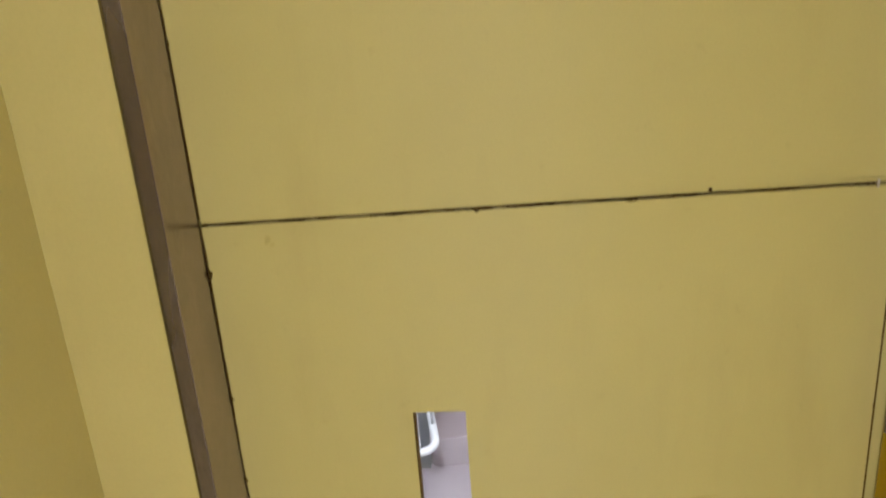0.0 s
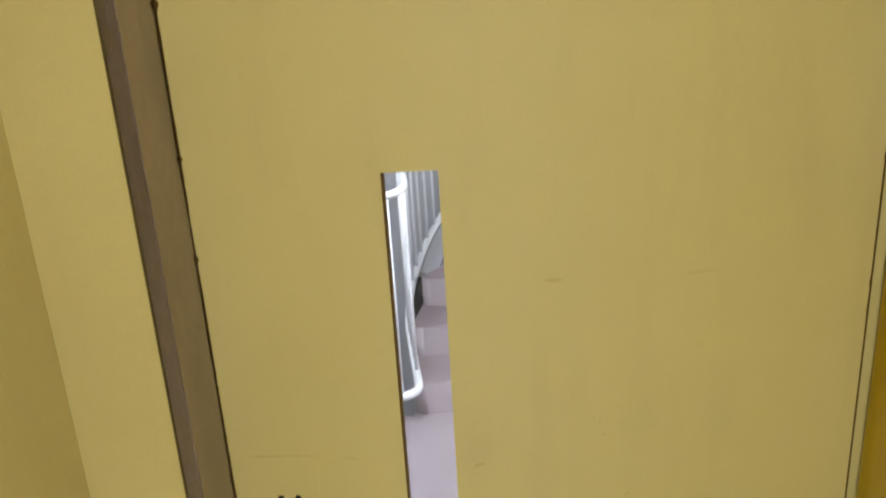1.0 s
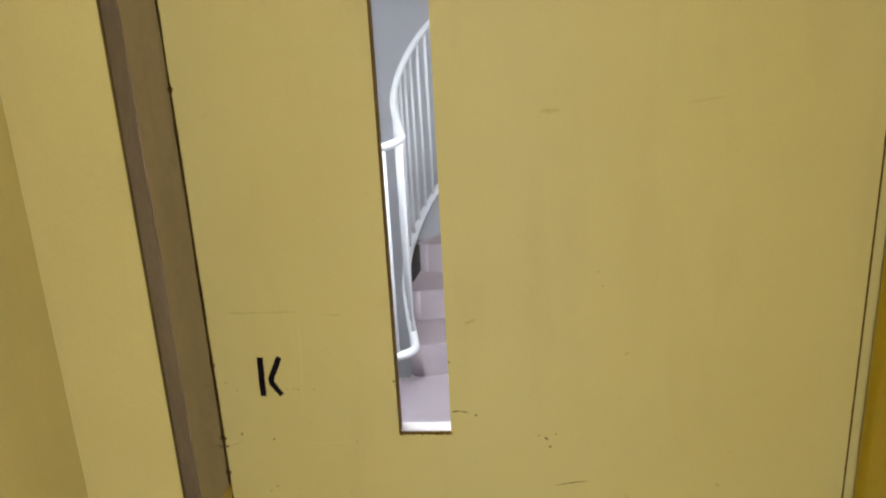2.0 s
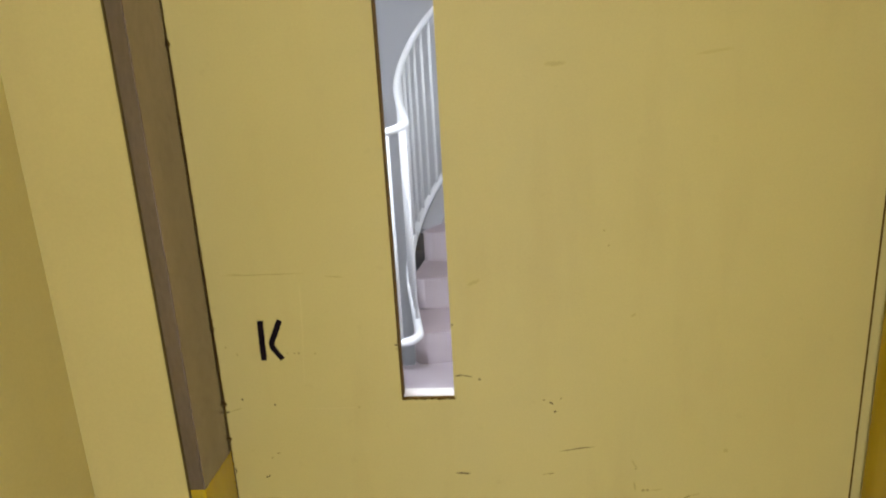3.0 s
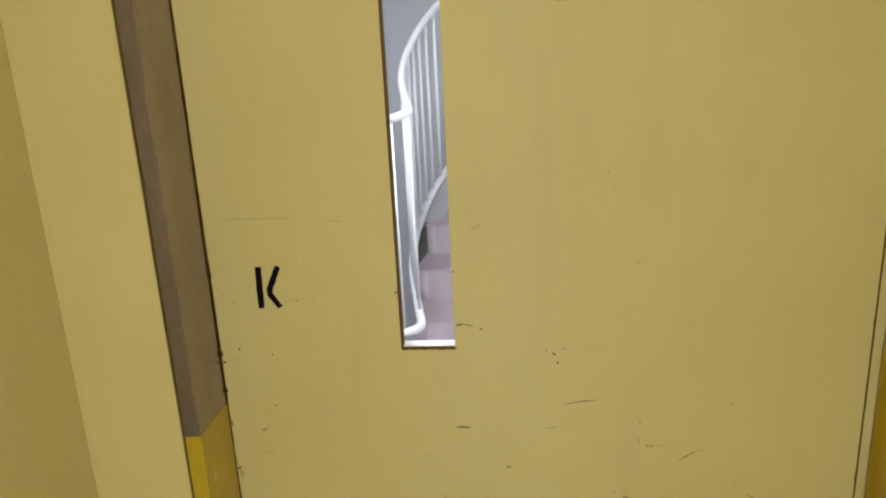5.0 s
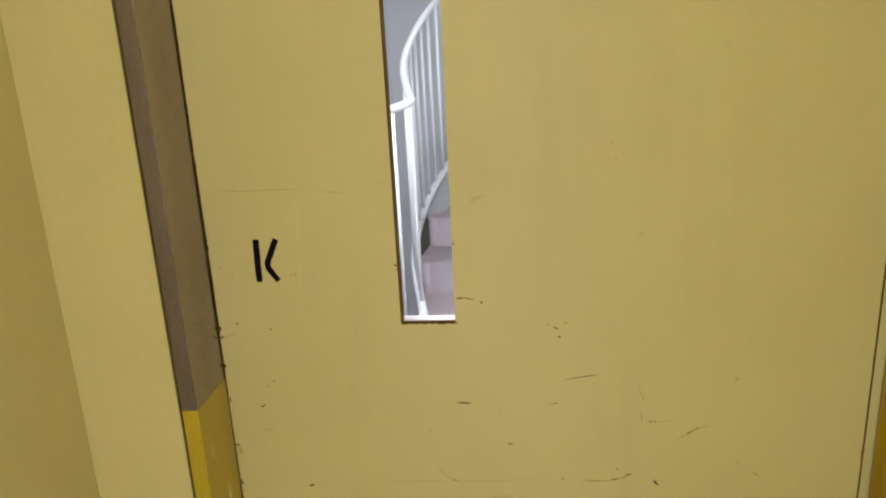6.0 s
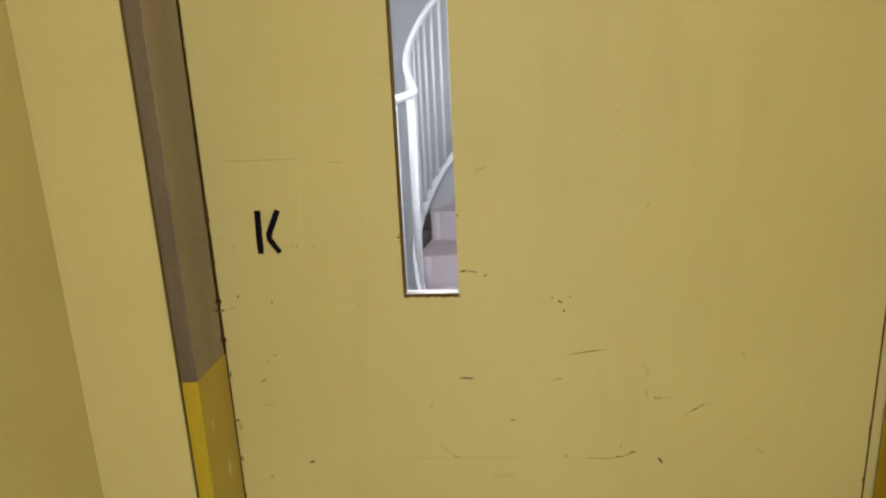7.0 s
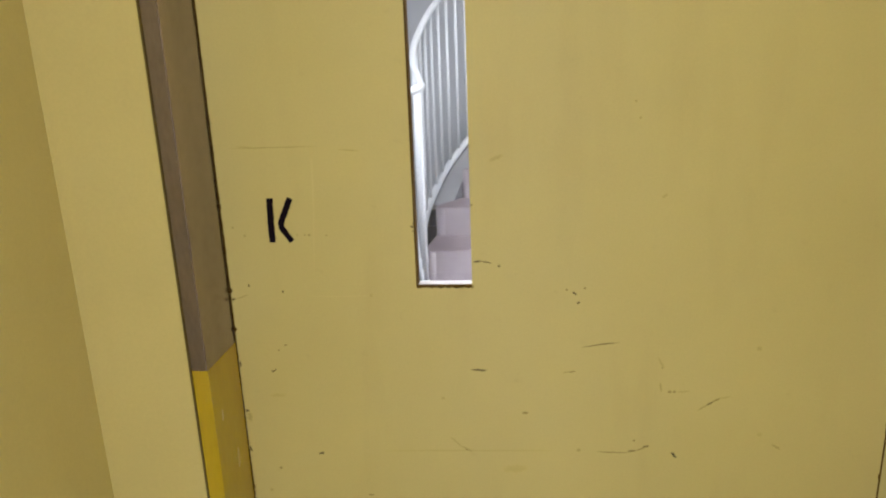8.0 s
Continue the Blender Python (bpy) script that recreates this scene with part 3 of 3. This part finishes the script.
def rail_plan(s):
    """Place and heading of the railing s metres up from its newel end: a straight start, then a bend to the right."""
    if s <= STRAIGHT:
        return RAIL_X + math.sin(HEAD) * s, RAIL_Y + math.cos(HEAD) * s, HEAD
    a = HEAD + (s - STRAIGHT) / BEND_R
    bx, by = RAIL_X + math.sin(HEAD) * STRAIGHT, RAIL_Y + math.cos(HEAD) * STRAIGHT
    return bx + BEND_R * (math.cos(HEAD) - math.cos(a)), by + BEND_R * (math.sin(a) - math.sin(HEAD)), a


RAILING = thing("stair_railing", "white painted tubular stair railing with thin balusters", "railing")
RETURN_R = 0.075


def rail_path(z_start, drop):
    """The rail from the landing guard, round the return bend and up the stair."""
    cx, cy = RAIL_X - RETURN_R * math.cos(HEAD), RAIL_Y + RETURN_R * math.sin(HEAD)
    pts = [(-1.72, cy - RETURN_R, z_start - drop), (-0.6, cy - RETURN_R, z_start - drop), (cx - 0.05, cy - RETURN_R, z_start - drop)]
    for i in range(9):
        a = -math.pi / 2 + (math.pi / 2 - HEAD) * i / 8 if i < 8 else -HEAD
        pts.append((cx + RETURN_R * math.cos(a), cy + RETURN_R * math.sin(a), z_start - drop * (1 - i / 8)))
    s = 0.04
    while s < 2.6:
        x, y, _ = rail_plan(s)
        pts.append((x, y, z_start + rise(s)))
        s += 0.04
    return pts


TOP_Z, LOW_Z = 1.079, 0.12
part("handrail", tube(rail_path(TOP_Z, 0.032), 0.0175), M_RAIL, RAILING, smooth=True)
part("lower_rail", tube(rail_path(LOW_Z, 0.012), 0.0198), M_RAIL, RAILING, smooth=True)
for k in range(26):
    s = 0.0966 + 0.0962 * k
    x, y, _ = rail_plan(s)
    part("baluster", tube([(x, y, LOW_Z + rise(s)), (x, y, TOP_Z + rise(s))], 0.0085, 10), M_RAIL, RAILING, smooth=True)
gy = RAIL_Y + RETURN_R * math.sin(HEAD) - RETURN_R
for k in range(12):
    x = -0.296 - 0.112 * k
    part("baluster", tube([(x, gy, LOW_Z - 0.012), (x, gy, TOP_Z - 0.032)], 0.0095, 12), M_RAIL, RAILING, smooth=True)
part("foot_post", tube([(-1.0, gy, FLOOR), (-1.0, gy, LOW_Z)], 0.015), M_RAIL, RAILING, smooth=True)

STAIR = tagged(new("staircase"), "winding pink stone staircase rising beyond the lift door", "staircase")


def step_line(s, inset):
    """Outer and inner end of a step's front edge."""
    x, y, h = rail_plan(s)
    dx, dy = math.cos(h), -math.sin(h)
    return Vector((x + dx * inset, y + dy * inset)), Vector((x + dx * 0.93, y + dy * 0.93)), Vector((math.sin(h), math.cos(h)))


STEPS = ((0.035, -0.02, 0.098), (0.352, 0.013, 0.260), (0.69, 0.06, 0.420), (1.0, 0.13, 0.580), (1.28, 0.13, 0.740), (1.56, 0.13, 0.900), (1.84, 0.13, 1.06), (2.12, 0.13, 1.22))
for i in range(len(STEPS) - 1):
    (s0, in0, top), (s1, in1, _) = STEPS[i], STEPS[i + 1]
    a, b, fw = step_line(s0, in0)
    c, d, fw2 = step_line(s1, in1)
    ac = (b - a).normalized()
    r = 0.055

    def outline(grow):
        corner = [a + ac * (r - (r + grow) * math.sin(q)) + fw * (r - (r + grow) * math.cos(q)) for q in (k * math.pi / 20 for k in range(10, -1, -1))]
        return [(p.x, p.y) for p in (*corner, b - fw * grow, d + fw2 * 0.03, c + fw2 * 0.03 - ac * grow)]

    riser = part("step", prism(outline(0.0), FLOOR, top - 0.004), M_STONE, STAIR)
    for f in riser.data.polygons:
        f.use_smooth = abs(f.normal.z) < 0.5 and f.area < 0.01
    # Tread slab in a darker tone than the riser below it.
    part("tread", prism(outline(-0.004), top - 0.0038, top - 0.0005 * i, 0.0035), M_TREAD, riser, "darker stone tread")

def stair_string(s_from, s_to, inner, outer, below):
    """A string that follows the curve under the lower rail, down to the floor."""
    bm = bmesh.new()
    last = None
    n = max(3, int((s_to - s_from) / 0.045))
    for k in range(n + 1):
        s = s_from + (s_to - s_from) * k / n
        x, y, h = rail_plan(s)
        row = [bm.verts.new((x + math.cos(h) * o, y - math.sin(h) * o, z)) for o, z in ((inner, FLOOR), (inner, LOW_Z + rise(s) - below), (outer, LOW_Z + rise(s) - below), (outer, FLOOR))]
        if last:
            for q in range(4):
                bm.faces.new((last[q], last[(q + 1) % 4], row[(q + 1) % 4], row[q]))
        else:
            bm.faces.new(row)
        last = row
    bm.faces.new(last[::-1])
    return bm


part("stair_string", stair_string(0.868, 2.7, 0.126, 0.0, 0.025), M_STRING, STAIR, "grey painted closed string")
# Dark block added for the shaded hole between lower rail and steps.
part("hole_shade", stair_string(0.74, 0.866, 0.062, 0.004, 0.05), M_HOLE, STAIR, "dark block for the shade in the hole beside the steps")

# round light on the landing ceiling, out of view, added to light railing and stair
LL = thing("added_landing_light", "unseen round ceiling light added to light the landing", "lamp")
part("lamp_glass", tube([(-0.6, 0.66, LAND_TOP - 0.09), (-0.6, 0.66, LAND_TOP - 0.085), (-0.6, 0.66, LAND_TOP - 0.03)], 0.42, 32), M_LANDLAMP, LL)
part("lamp_base", tube([(-0.6, 0.66, LAND_TOP - 0.029), (-0.6, 0.66, LAND_TOP - 0.02), (-0.6, 0.66, LAND_TOP - 0.0005)], 0.43, 32), M_RAIL, LL)
